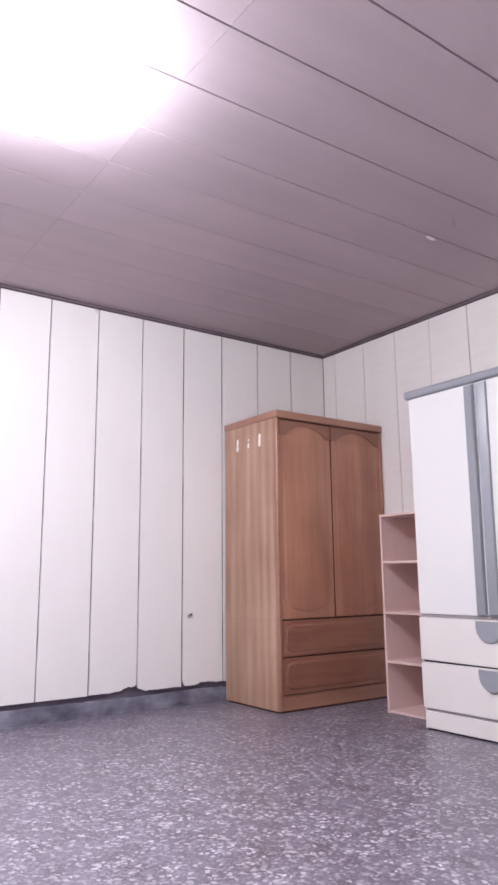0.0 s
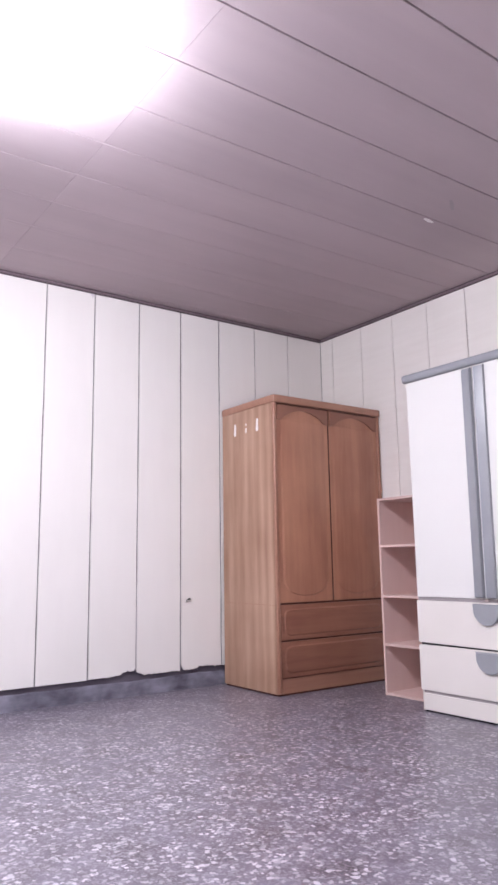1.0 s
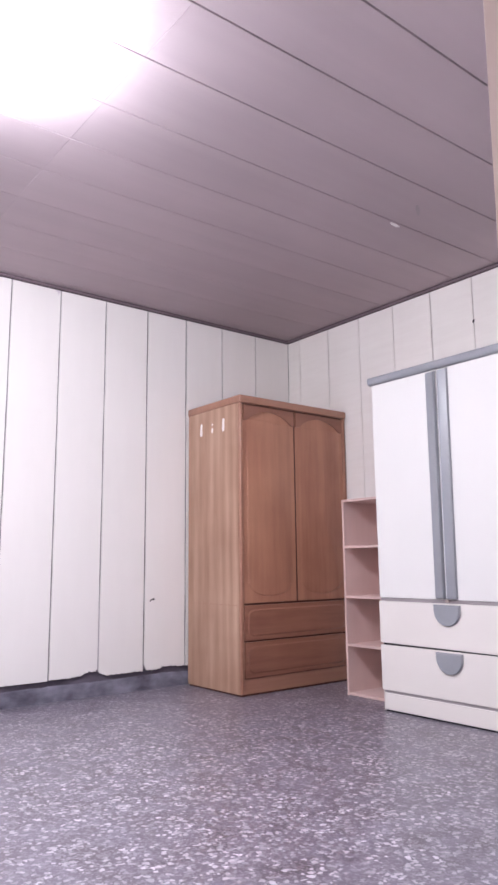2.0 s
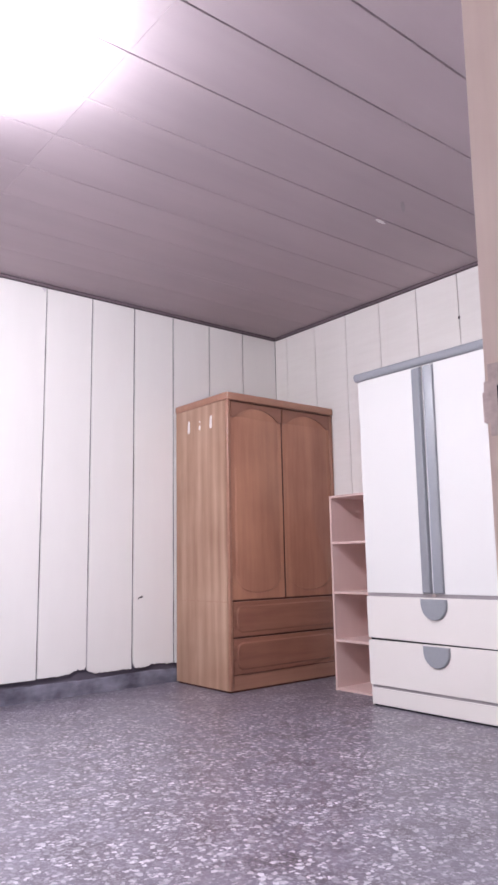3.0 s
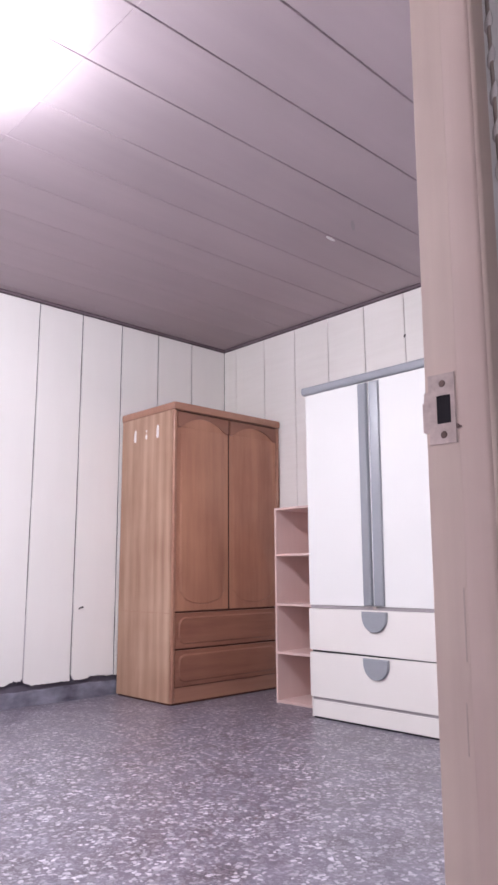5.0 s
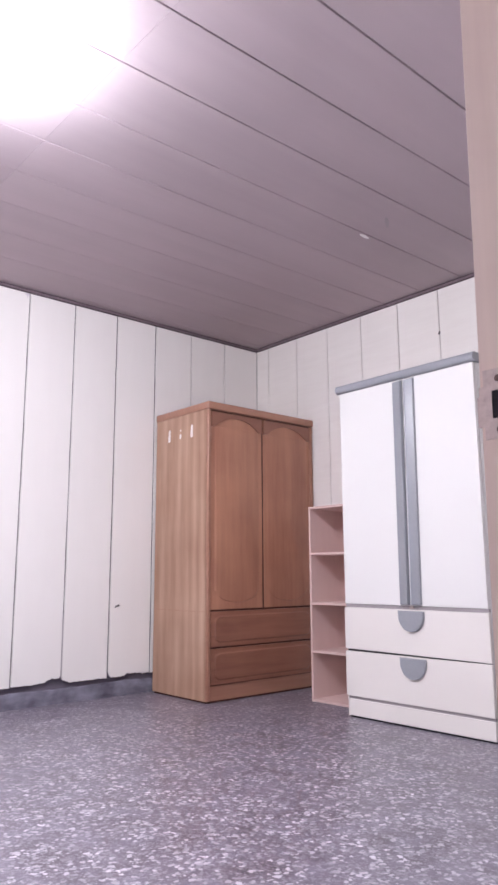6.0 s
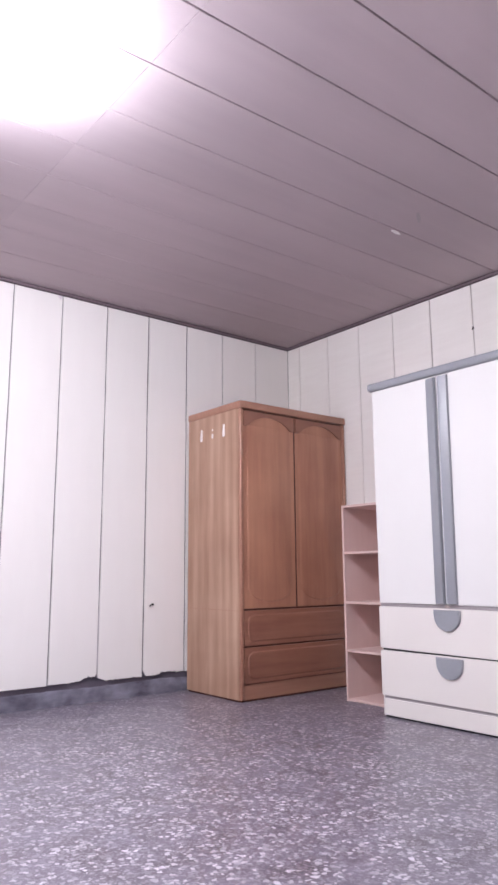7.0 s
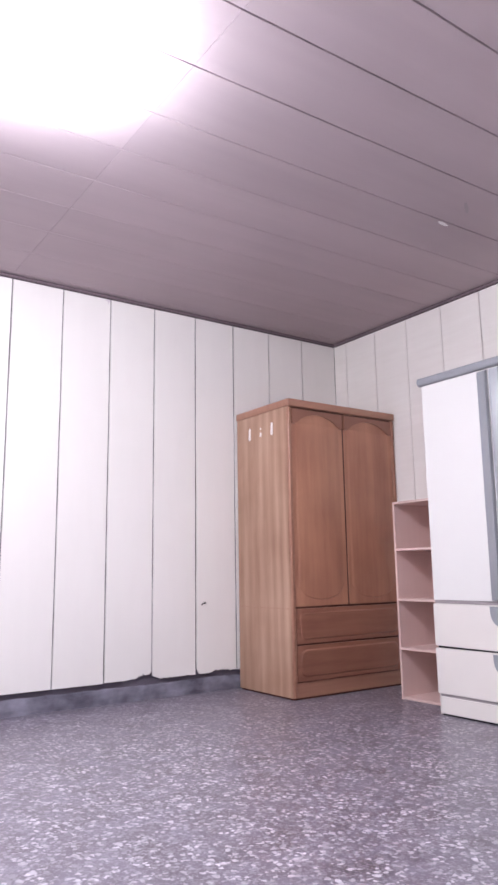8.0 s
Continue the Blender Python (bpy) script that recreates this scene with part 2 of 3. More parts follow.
def prism(outline, a, b, put, inset=0.0, bm=None):
    """A solid from an outline of (u, v) points, from depth a to depth b; put(u, v, d) gives the place. inset: the face at b is drawn in by so much, as a chamfer."""
    bm = bm or bmesh.new()
    n = len(outline)
    cu = sum(p[0] for p in outline) / n
    cv = sum(p[1] for p in outline) / n
    hu = max(abs(p[0] - cu) for p in outline)
    hv = max(abs(p[1] - cv) for p in outline)
    back = [bm.verts.new(put(u, v, a)) for u, v in outline]
    top = [bm.verts.new(put(cu + (u - cu) * (1 - inset / hu), cv + (v - cv) * (1 - inset / hv), b)) for u, v in outline]
    bm.faces.new(back)
    bm.faces.new(top[::-1])
    for i in range(n):
        j = (i + 1) % n
        bm.faces.new((back[i], top[i], top[j], back[j]))
    bmesh.ops.recalc_face_normals(bm, faces=bm.faces[:])
    return bm


def lathe(profile, centre, n=40, bm=None):
    """A solid of revolution about z from (radius, z) points."""
    bm = bm or bmesh.new()
    rings = []
    for r, z in profile:
        rings.append([bm.verts.new((centre[0] + r * math.cos(2 * math.pi * k / n), centre[1] + r * math.sin(2 * math.pi * k / n), z)) for k in range(n)])
    for a, b in zip(rings, rings[1:]):
        for k in range(n):
            bm.faces.new((a[k], a[(k + 1) % n], b[(k + 1) % n], b[k]))
    bm.faces.new(rings[0][::-1])
    bm.faces.new(rings[-1])
    bmesh.ops.recalc_face_normals(bm, faces=bm.faces[:])
    return bm


def tube(points, r, n=8, bm=None):
    """A round rod along points."""
    bm = bm or bmesh.new()
    rings = []
    for i, p in enumerate(points):
        p = Vector(p)
        d = (Vector(points[min(i + 1, len(points) - 1)]) - Vector(points[max(i - 1, 0)])).normalized()
        s = d.cross(Vector((0.3, 0.2, 1)) if abs(d.z) < 0.9 else Vector((1, 0, 0))).normalized()
        q = d.cross(s)
        rings.append([bm.verts.new(p + r * (math.cos(2 * math.pi * k / n) * s + math.sin(2 * math.pi * k / n) * q)) for k in range(n)])
    for a, b in zip(rings, rings[1:]):
        for k in range(n):
            bm.faces.new((a[k], a[(k + 1) % n], b[(k + 1) % n], b[k]))
    bm.faces.new(rings[0][::-1])
    bm.faces.new(rings[-1])
    bmesh.ops.recalc_face_normals(bm, faces=bm.faces[:])
    return bm


def smooth(me, angle):
    for p in me.polygons:
        p.use_smooth = True
    me.set_sharp_from_angle(angle=radians(angle))


def thing(name, base, label, category, group=""):
    return tagged(at_place(new(name), base), label, category, group)


def at_place(ob, place):
    ob.location = place
    return ob


def part(name, bm, material, parent=None, label="", round_off=20):
    """Links a bmesh built in world places as one mesh object under parent."""
    me = bpy.data.meshes.new(name)
    ob = new(name, me)
    off = Vector((0, 0, 0))
    p = parent
    while p is not None:
        off += p.location
        p = p.parent
    bmesh.ops.translate(bm, vec=-off, verts=bm.verts[:])
    bm.to_mesh(me)
    bm.free()
    me.materials.append(material)
    if round_off:
        smooth(me, round_off)
    ob.parent = parent
    return tagged(ob, label)


def structure(name, bm, material, label):
    return tagged(part(name, bm, material, None, "", False), label, name.split("_")[0], "", "structure")


# ---- floor, walls, ceiling ----
structure("floor", box_bm((-0.15, ROOM_Y - 0.1, -0.12), (4.6, 0.12, 0)), M_FLOOR, "polished grey terrazzo floor with pale marble chips")
wall_left = structure("wall_left", box_bm((-0.15, ROOM_Y - 0.1, 0), (-0.03, 0.12, CEIL)), M_CONCRETE, "wall clad in white panels above a bare stained concrete base")
part("groove_backing", box_bm((-0.028, ROOM_Y, 0.16), (-0.013, 0.0, CEIL)), M_GROOVE, wall_left, "dark board behind the panel joints", False)
# shade below the panel edge, painted as a dark board
part("recess_shade", box_bm((-0.0295, ROOM_Y, 0.075), (-0.0225, -0.002, 0.1595)), M_RECESS, wall_left, "dark board painted as the shade in the recess below the panels", False)


def curb():
    """The rough concrete kerb that shows under the panels, its upper edge uneven."""
    bm = bmesh.new()
    rnd = random.Random(12)
    n = 110
    rings = []
    for i in range(n + 1):
        y = ROOM_Y + (-0.004 - ROOM_Y) * i / n
        top = 0.084 + 0.010 * noise.noise((y * 3.0, 0.0, 0.0)) + rnd.uniform(-0.003, 0.003)
        out = -0.013 + 0.003 * noise.noise((y * 5.0, 3.0, 0.0))
        rings.append([bm.verts.new(c) for c in ((-0.0298, y, 0.0), (out + 0.004, y, 0.0), (out, y, 0.02), (out, y, top - 0.006), (out - 0.005, y, top), (-0.0298, y, top))])
    for a, b in zip(rings, rings[1:]):
        for c in range(6):
            bm.faces.new((a[c], a[(c + 1) % 6], b[(c + 1) % 6], b[c]))
    bm.faces.new(rings[0])
    bm.faces.new(rings[-1][::-1])
    bmesh.ops.recalc_face_normals(bm, faces=bm.faces[:])
    return bm


part("curb", curb(), M_CONCRETE, wall_left, "rough bluish grey concrete kerb", 50)
wall_right = structure("wall_right", box_bm((-0.03, 0.013, 0), (4.6, 0.12, CEIL)), M_GROOVE, "wall clad in off-white papered panels with fine joints")
wall_back = structure("wall_back", box_bm((-0.03, ROOM_Y - 0.1, 0), (4.6, ROOM_Y, CEIL)), M_PLASTER, "plain pale plaster wall")
wall_door = structure("wall_door", box_bm((ROOM_X + 0.004, JAMB_Y + 0.036, 0), (HALL_X - 0.004, 0.013, CEIL)), M_PLASTER, "thin pale partition wall with a doorway in it")
part("wall_piece", box_bm((ROOM_X + 0.004, ROOM_Y, 0), (HALL_X - 0.004, JAMB_FAR - 0.036, CEIL)), M_PLASTER, wall_door, "", False)
part("wall_over_door", box_bm((ROOM_X + 0.004, JAMB_FAR - 0.036, 2.086), (HALL_X - 0.004, JAMB_Y + 0.036, CEIL)), M_PLASTER, wall_door, "", False)
# out of view; placed close and pale as a reflector for the casing
structure("wall_hall", box_bm((4.5, ROOM_Y, 0), (4.6, 0.013, CEIL)), M_PLASTER, "unseen pale passage wall, set near to bounce light onto the door frame")

# ceiling: long boards laid side by side, with one line of butt joints
SEAMS = [-0.15, 0.06, 0.345, 0.63, 0.915, 1.20, 1.478, 1.757, 2.057, 2.35, 2.647, 2.94, 3.235, 3.53, 3.83, 4.13, 4.43, 4.6]
BUTT_Y = -2.42


def ceiling():
    bm = bmesh.new()
    box_bm((-0.15, ROOM_Y - 0.1, CEIL + 0.010), (4.6, 0.12, CEIL + 0.08), bm=bm)
    rnd = random.Random(4)
    for i, (a, b) in enumerate(zip(SEAMS, SEAMS[1:])):
        k = 0.02 if a < 2.5 else 0.0
        kb = 0.02 if b < 2.5 else 0.0
        for y0, y1 in ((ROOM_Y, BUTT_Y), (BUTT_Y, 0.012)):
            g = 0.0012 + 0.0024 * min(max(a - 0.6, 0) / 1.9, 1)
            e0 = 0.0003 if y1 == BUTT_Y else 0.0
            z = CEIL + rnd.uniform(-0.0002, 0.0002)
            up = CEIL + 0.0105
            xa = lambda y: a + k * (y + 1.5) + g
            xb = lambda y: b + kb * (y + 1.5) - g
            s0, s1 = y0 + (0.0003 if y0 == BUTT_Y else 0), y1 - e0
            lowc = [(xa(s0) + 0.001, s0 + 0.0005), (xb(s0) - 0.001, s0 + 0.0005), (xb(s1) - 0.001, s1 - 0.0005), (xa(s1) + 0.001, s1 - 0.0005)]
            topc = [(xa(s0), s0), (xb(s0), s0), (xb(s1), s1), (xa(s1), s1)]
            lo = [bm.verts.new((x, y, z)) for x, y in lowc]
            mi = [bm.verts.new((x, y, z + 0.001)) for x, y in topc]
            hi = [bm.verts.new((x, y, up)) for x, y in topc]
            bm.faces.new(lo[::-1])
            for p, q in ((lo, mi), (mi, hi)):
                for c in range(4):
                    bm.faces.new((p[c], p[(c + 1) % 4], q[(c + 1) % 4], q[c]))
    bmesh.ops.recalc_face_normals(bm, faces=bm.faces[:])
    return bm


structure("ceiling", ceiling(), M_CEIL, "mauve-grey ceiling of long painted boards with dark joints")


def cornice(name, put, length, label):
    """Mauve bead between wall and ceiling on a backing coloured dark as its shadow gaps."""
    def sweep(prof):
        bm = bmesh.new()
        rings = [[bm.verts.new(put(o, s, CEIL - 0.0262 + h)) for o, h in prof] for s in (0, length)]
        n = len(prof)
        for c in range(n):
            bm.faces.new((rings[0][c], rings[0][(c + 1) % n], rings[1][(c + 1) % n], rings[1][c]))
        bm.faces.new(rings[0])
        bm.faces.new(rings[1][::-1])
        bmesh.ops.recalc_face_normals(bm, faces=bm.faces[:])
        return bm

    t = structure(name, sweep([(0, 0), (0.005, 0), (0.006, 0.005), (0.004, 0.007), (0.004, 0.0255), (0, 0.0255)]), M_CROWN, label)
    part("bead", sweep([(0.0041, 0.009), (0.009, 0.0095), (0.012, 0.013), (0.011, 0.0175), (0.007, 0.019), (0.0041, 0.019)]), M_CROWN_BEAD, t, "dull mauve bead of the cornice")
    return t


cornice("trim_left", lambda o, s, z: (o, -s, z), -ROOM_Y, "narrow cornice strip under the ceiling, its shadow gaps painted dark brown")
cornice("trim_right", lambda o, s, z: (s + 0.018, -o, z), ROOM_X - 0.02, "narrow cornice strip under the ceiling, its shadow gaps painted dark brown")


def panel_mesh(width, bottom, top, rnd, ragged=None, chip_l=0.0, chip_r=0.0):
    """A wall board in its own (along, out, up) frame, along 0 to width; its lower edge may be broken."""
    pts = []
    n = 30 if ragged else 2
    for i in range(n):
        u = i / (n - 1)
        z = bottom
        if ragged:
            z = ragged(u) + rnd.uniform(-0.003, 0.003) + (0.007 if rnd.random() < 0.12 else 0.0)
        pts.append((u * width, z))
    if chip_l:
        pts[0] = (0.0, pts[0][1] + chip_l)
    if chip_r:
        pts[-1] = (width, pts[-1][1] + chip_r)
    # hand-cut side edges, not quite straight
    rise = [0.16 + 0.14 * k for k in range(15)]
    pts += [(width + rnd.uniform(-0.0011, 0.0011), z) for z in rise]
    pts += [(width, top), (0, top)]
    pts += [(rnd.uniform(-0.0011, 0.0011), z) for z in reversed(rise)]
    bm = bmesh.new()
    prism(pts, -0.010, -0.0018, lambda u, v, d: (u, v, d), 0, bm)
    face = [f for f in bm.faces if all(abs(v.co.z + 0.0018) < 1e-6 for v in f.verts)]
    bmesh.ops.inset_region(bm, faces=face, thickness=0.0009, depth=0.0)
    bmesh.ops.translate(bm, vec=(0, 0, 0.0018), verts=list({v for f in face for v in f.verts}))
    return bm


# hooks, lamp and furniture come before the many wall panels, which stand at the end of the file


# ---- ceiling lamp ----
lamp = thing("ceiling_lamp", (*LAMP, CEIL), "round white ceiling lamp, switched on and glaring", "lamp")
part("mounting_plate", lathe([(0.05, CEIL - 0.0005), (0.236, CEIL - 0.0005), (0.238, CEIL - 0.0015), (0.236, CEIL - 0.0028), (0.05, CEIL - 0.0028)], LAMP, 48), M_WHITE, lamp, "white metal base", 40)
part("shade", lathe([(0.230, CEIL - 0.003), (0.228, CEIL - 0.03), (0.215, CEIL - 0.075), (0.185, CEIL - 0.118), (0.135, CEIL - 0.150), (0.07, CEIL - 0.168), (0.012, CEIL - 0.172)], LAMP, 48), M_GLOW, lamp, "glowing opal dome diffuser", 60)


# ---- brown wardrobe ----
def head_outline(y0, y1, z0, z1):
    """A door's head board: straight above, cut to an arch on small shoulders below. z0: shoulder, z1: top edge; the arch rises to 0.032 below it."""
    w = y1 - y0
    rise = z1 - 0.025 - z0
    pts = [(y0, z1), (y0, z0), (y0 + 0.06 * w, z0 + 0.002), (y0 + 0.085 * w, z0 + 0.007), (y0 + 0.10 * w, z0 + 0.010)]
    for i in range(1, 20):
        u = i / 20
        pts.append((y0 + w * (0.10 + 0.80 * u), z0 + 0.010 + (rise - 0.010) * math.sin(math.pi * u) ** 0.75))
    return pts + [(y1 - 0.10 * w, z0 + 0.010), (y1 - 0.085 * w, z0 + 0.007), (y1 - 0.06 * w, z0 + 0.002), (y1, z0), (y1, z1)]


def field_outline(y0, y1, z0, z1):
    """A shallow door field with a round foot."""
    w = y1 - y0
    pts = [(y0, z1), (y0, z0 + 0.075), (y0 + 0.03 * w, z0 + 0.070)]
    for i in range(1, 12):
        a = math.pi * (1 + i / 12)
        pts.append((y0 + w * (0.5 + 0.45 * math.cos(a)), z0 + 0.066 + 0.064 * math.sin(a)))
    return pts + [(y1 - 0.03 * w, z0 + 0.070), (y1, z0 + 0.075), (y1, z1)]


def clipped_outline(y0, y1, z0, z1, c):
    return [(y0 + c, z0), (y1 - c, z0), (y1 - 0.3 * c, z0 + 0.35 * c), (y1, z0 + c), (y1, z1 - c), (y1 - 0.3 * c, z1 - 0.35 * c), (y1 - c, z1),
            (y0 + c, z1), (y0 + 0.3 * c, z1 - 0.35 * c), (y0, z1 - c), (y0, z0 + c), (y0 + 0.3 * c, z0 + 0.35 * c)]


def brown_wardrobe():
    X0, XF, YA, YB, ZT = 0.022, 0.575, -0.909, -0.008, 1.709
    w = thing("wardrobe", (X0, YA, 0), "brown wood-veneer wardrobe with two arched doors and two drawers", "wardrobe")
    out = lambda u, v, d: (d, u, v)
    part("side_panel", box_bm((X0, YA, 0.011), (XF - 0.022, YA + 0.022, ZT)), M_WOOD_SIDE, w, "striped veneer side panel")
    part("side_panel", box_bm((X0, YB - 0.022, 0.011), (XF - 0.022, YB, ZT)), M_WOOD_SIDE, w)
    for ya, yb in ((YA, YA + 0.024), (YB - 0.026, YB)):
        part("corner_post", box_bm((XF - 0.0225, ya, 0.011), (XF, yb, ZT), 0.007, 3), M_WOOD_PLINTH, w, "rounded solid wood edge")
    part("seam_strip", box_bm((X0 + 0.002, YA - 0.0012, 0.505), (XF - 0.02, YA + 0.003, 0.5075)), M_WOOD_TRIM, w, "fine joint between upper and lower case")
    part("back_panel", box_bm((X0 + 0.001, YA + 0.022, 0.02), (X0 + 0.006, YB - 0.022, ZT)), M_WOOD_DRAWER, w)
    part("case_inside", box_bm((X0 + 0.006, YA + 0.022, 0.02), (XF - 0.0125, YB - 0.0265, ZT - 0.001)), M_SHADOWGAP, w, "dark gaps between the fronts", False)
    part("top", box_bm((X0 - 0.008, YA - 0.005, ZT), (XF + 0.009, YB + 0.004, 1.757), 0.010, 3), M_WOOD_TRIM, w, "thick top board with rounded edge")
    part("top_rail", box_bm((0.16, YA + 0.24, 1.757), (0.30, YB - 0.12, 1.766), 0.003), M_WOOD_TRIM, w)
    part("plinth", box_bm((XF - 0.05, YA + 0.024, 0.011), (XF - 0.012, YB - 0.026, 0.0935)), M_WOOD_PLINTH, w, "plain plinth board")
    # added dark box, coloured as the contact shadow at the floor
    part("contact_shade", box_bm((X0 + 0.01, YA + 0.006, 0), (XF - 0.014, YB - 0.008, 0.02)), M_SHADOWGAP, w, "dark box painted as the contact shadow under the wardrobe", False)
    mid = -0.466
    for ya, yb in ((YA + 0.027, mid - 0.006), (mid + 0.006, YB - 0.029)):
        d = part("door", box_bm((XF - 0.024, ya, 0.517), (XF - 0.008, yb, ZT - 0.008), 0.002), M_WOOD, w)
        part("door_head", prism(head_outline(ya + 0.001, yb - 0.001, 1.604, ZT - 0.009), XF - 0.0082, XF + 0.0005, out, 0.002), M_WOOD_HEAD, d, "darker arched head board")
        part("door_field", prism(field_outline(ya + 0.028, yb - 0.028, 0.552, 1.61), XF - 0.0082, XF - 0.0040, out, 0.012), M_WOOD, d, "shallow raised field with a round foot")
    part("door_stop", box_bm((XF - 0.03, mid - 0.0058, 0.52), (XF - 0.0105, mid + 0.0058, 1.70)), M_SHADOWGAP, w, "", False)
    for za, zb in ((0.3065, 0.5065), (0.0975, 0.298)):
        d = part("drawer", box_bm((XF - 0.024, YA + 0.027, za), (XF - 0.004, YB - 0.029, zb), 0.003), M_WOOD_DRAWER, w)
        part("drawer_field", prism(clipped_outline(YA + 0.05, YB - 0.052, za + 0.022, zb - 0.022, 0.038), XF - 0.0045, XF + 0.0010, out, 0.009), M_WOOD_DRAWER, d)
    return w


brown_wardrobe()


# three adhesive hooks on its side
def hook(x, whole):
    h = thing("adhesive_hook", (x, -0.909, 1.595), "white plastic adhesive hook on the wardrobe side" if whole else "broken white adhesive hook of which bits remain", "hook", "adhesive hooks")
    to = lambda u, v, d: (x + u, -0.909 - d, 1.595 + v)
    if whole:
        back = [(-0.010, -0.012), (-0.012, -0.03), (-0.008, -0.040), (0.006, -0.040), (0.010, -0.03), (0.009, 0.0), (0.010, 0.034), (0.004, 0.040), (-0.004, 0.038), (-0.008, 0.02)]
        part("back_plate", prism(back, 0, 0.004, to, 0.001), M_HOOK, h)
        part("hook_arm", tube([to(0, -0.005, 0.003), to(0, -0.018, 0.005), to(0, -0.026, 0.008), to(0, -0.024, 0.011)], 0.0028), M_HOOK, h)
    else:
        part("back_plate", prism([(-0.009, -0.030), (0.004, -0.036), (0.010, -0.018), (0.006, -0.002), (-0.006, -0.006)], 0, 0.003, to, 0.001), M_HOOK, h)
        part("residue", prism([(-0.005, 0.014), (0.004, 0.012), (0.007, 0.022), (-0.002, 0.028)], 0, 0.002, to, 0.0008), M_HOOK, h)


hook(0.170, True)
hook(0.289, False)
hook(0.409, True)


# ---- bookcase ----
def bookcase():
    XA, XB, YF, YB, ZT, T = 0.908, 1.328, -0.404, -0.016, 1.114, 0.013
    b = thing("bookcase", (XA, YF, 0), "narrow open bookcase in pinkish melamine, empty shelves", "bookcase")
    for xa in (XA, XB - T):
        s = part("side_panel", box_bm((xa, YF + 0.001, 0), (xa + T, YB, ZT)), M_PINK, b)
        part("edge_band", box_bm((xa, YF - 0.001, 0), (xa + T, YF + 0.001, ZT), 0.0005, 1), M_PINK_EDGE, s, "pale edge band")
    part("back_panel", box_bm((XA + T, YB - 0.006, 0.002 + T), (XB - T, YB - 0.001, ZT - T)), M_PINK, b)
    for z in (0.002, 0.272, 0.543, 0.829, ZT - T):
        s = part("top" if z > 1 else "shelf", box_bm((XA + T, YF + 0.001, z), (XB - T, YB - 0.006, z + T)), M_PINK, b)
        part("edge_band", box_bm((XA + T, YF - 0.001, z), (XB - T, YF + 0.001, z + T), 0.0005, 1), M_PINK_EDGE, s)
    return b


bookcase()


# ---- white wardrobe ----
def white_wardrobe():
    XA, XB, YF, YB = 1.332, 2.170, -0.580, -0.012
    w = thing("wardrobe", (XA, YF, 0), "white laminate wardrobe with grey trim and half-round drawer pulls", "wardrobe")
    F = YF + 0.019
    for xa in (XA + 0.002, XB - 0.020):
        part("side_panel", box_bm((xa, F + 0.0045, 0), (xa + 0.018, YB, 1.700), 0.0012, 1), M_WHITE, w)
    part("back_panel", box_bm((XA + 0.02, YB - 0.006, 0.02), (XB - 0.02, YB - 0.001, 1.70)), M_WHITE, w)
    part("case_inside", box_bm((XA + 0.02, F + 0.004, 0.02), (XB - 0.02, YB - 0.008, 1.69)), M_GREY_SEAM, w, "", False)
    rail = clipped_outline(-0.026, 0.06, 1.7005, 1.746, 0.016)
    part("top_rail", prism(rail, XA - 0.010, XB + 0.010, lambda u, v, d: (d, YF + u + 0.006, v)), M_GREY, w, "rounded grey plastic top rail")
    part("top", box_bm((XA + 0.002, YF + 0.06, 1.7005), (XB - 0.002, YB, 1.732)), M_WHITE, w)
    mid = 1.759

    def shift(bm):
        """Slants the inner door edges, which hang out of true."""
        for v in bm.verts:
            if abs(v.co.x - mid) < 0.03:
                v.co.x += 0.007 * (v.co.z - 0.5665) / 1.132

    for xa, xb, s, inset, lean in ((XA + 0.004, mid - 0.0055, -1, 0.001, 0.007), (mid - 0.0015, XB - 0.004, 1, 0.0115, 0.013)):
        front = box_bm((xa, YF, 0.5665), (xb, F, 1.6985), 0.001)
        shift(front)
        d = part("door", front, M_WHITE, w)
        # the pull strips stand a little out of true, wider apart at the head
        skew = lambda v: lean * (v - 0.5665) / 1.132
        edge = xb if s < 0 else xa
        base = edge + s * inset
        prof = [(0, 0.0), (0, 0.016), (0.003, 0.0205), (0.008, 0.0215), (0.013, 0.019), (0.046, 0.017), (0.0505, 0.0145), (0.052, 0.010), (0.052, 0.0)]
        strip = bmesh.new()
        rings = [(0.570, 0.55), (0.574, 0.9), (0.580, 1.0), (1.680, 1.0), (1.687, 0.9), (1.691, 0.55)]
        loops = [[strip.verts.new((base + s * u + skew(z), YF - o * k - 0.0005, z)) for u, o in prof] for z, k in rings]
        for a, b in zip(loops, loops[1:]):
            for c in range(len(prof)):
                strip.faces.new((a[c], a[(c + 1) % len(prof)], b[(c + 1) % len(prof)], b[c]))
        strip.faces.new(loops[0])
        strip.faces.new(loops[-1][::-1])
        bmesh.ops.recalc_face_normals(strip, faces=strip.faces[:])
        part("door_pull", strip, M_GREY, d, "full-height grey pull strip", 35)
        if s < 0:
            continue
        # highlight along the inner edge, built as a pale strip
        shine = bmesh.new()
        prism([(base - s * 0.0042, 0.0), (base - s * 0.0042, 0.012), (base - s * 0.003, 0.016), (base - s * 0.0003, 0.016), (base - s * 0.0003, 0.0)], 0.572, 1.689, lambda u, v, q: (u + skew(q), YF - v - 0.0005, q), 0, shine)
        part("edge_shine", shine, M_EDGE_SHINE, d, "pale strip painted as the highlight on the pull's edge", False)
    slit = box_bm((mid - 0.0053, F - 0.003, 0.568), (mid - 0.0017, F + 0.003, 1.697))
    shift(slit)
    part("slit", slit, M_DARKHOLE, w, "dark slit between the doors", False)
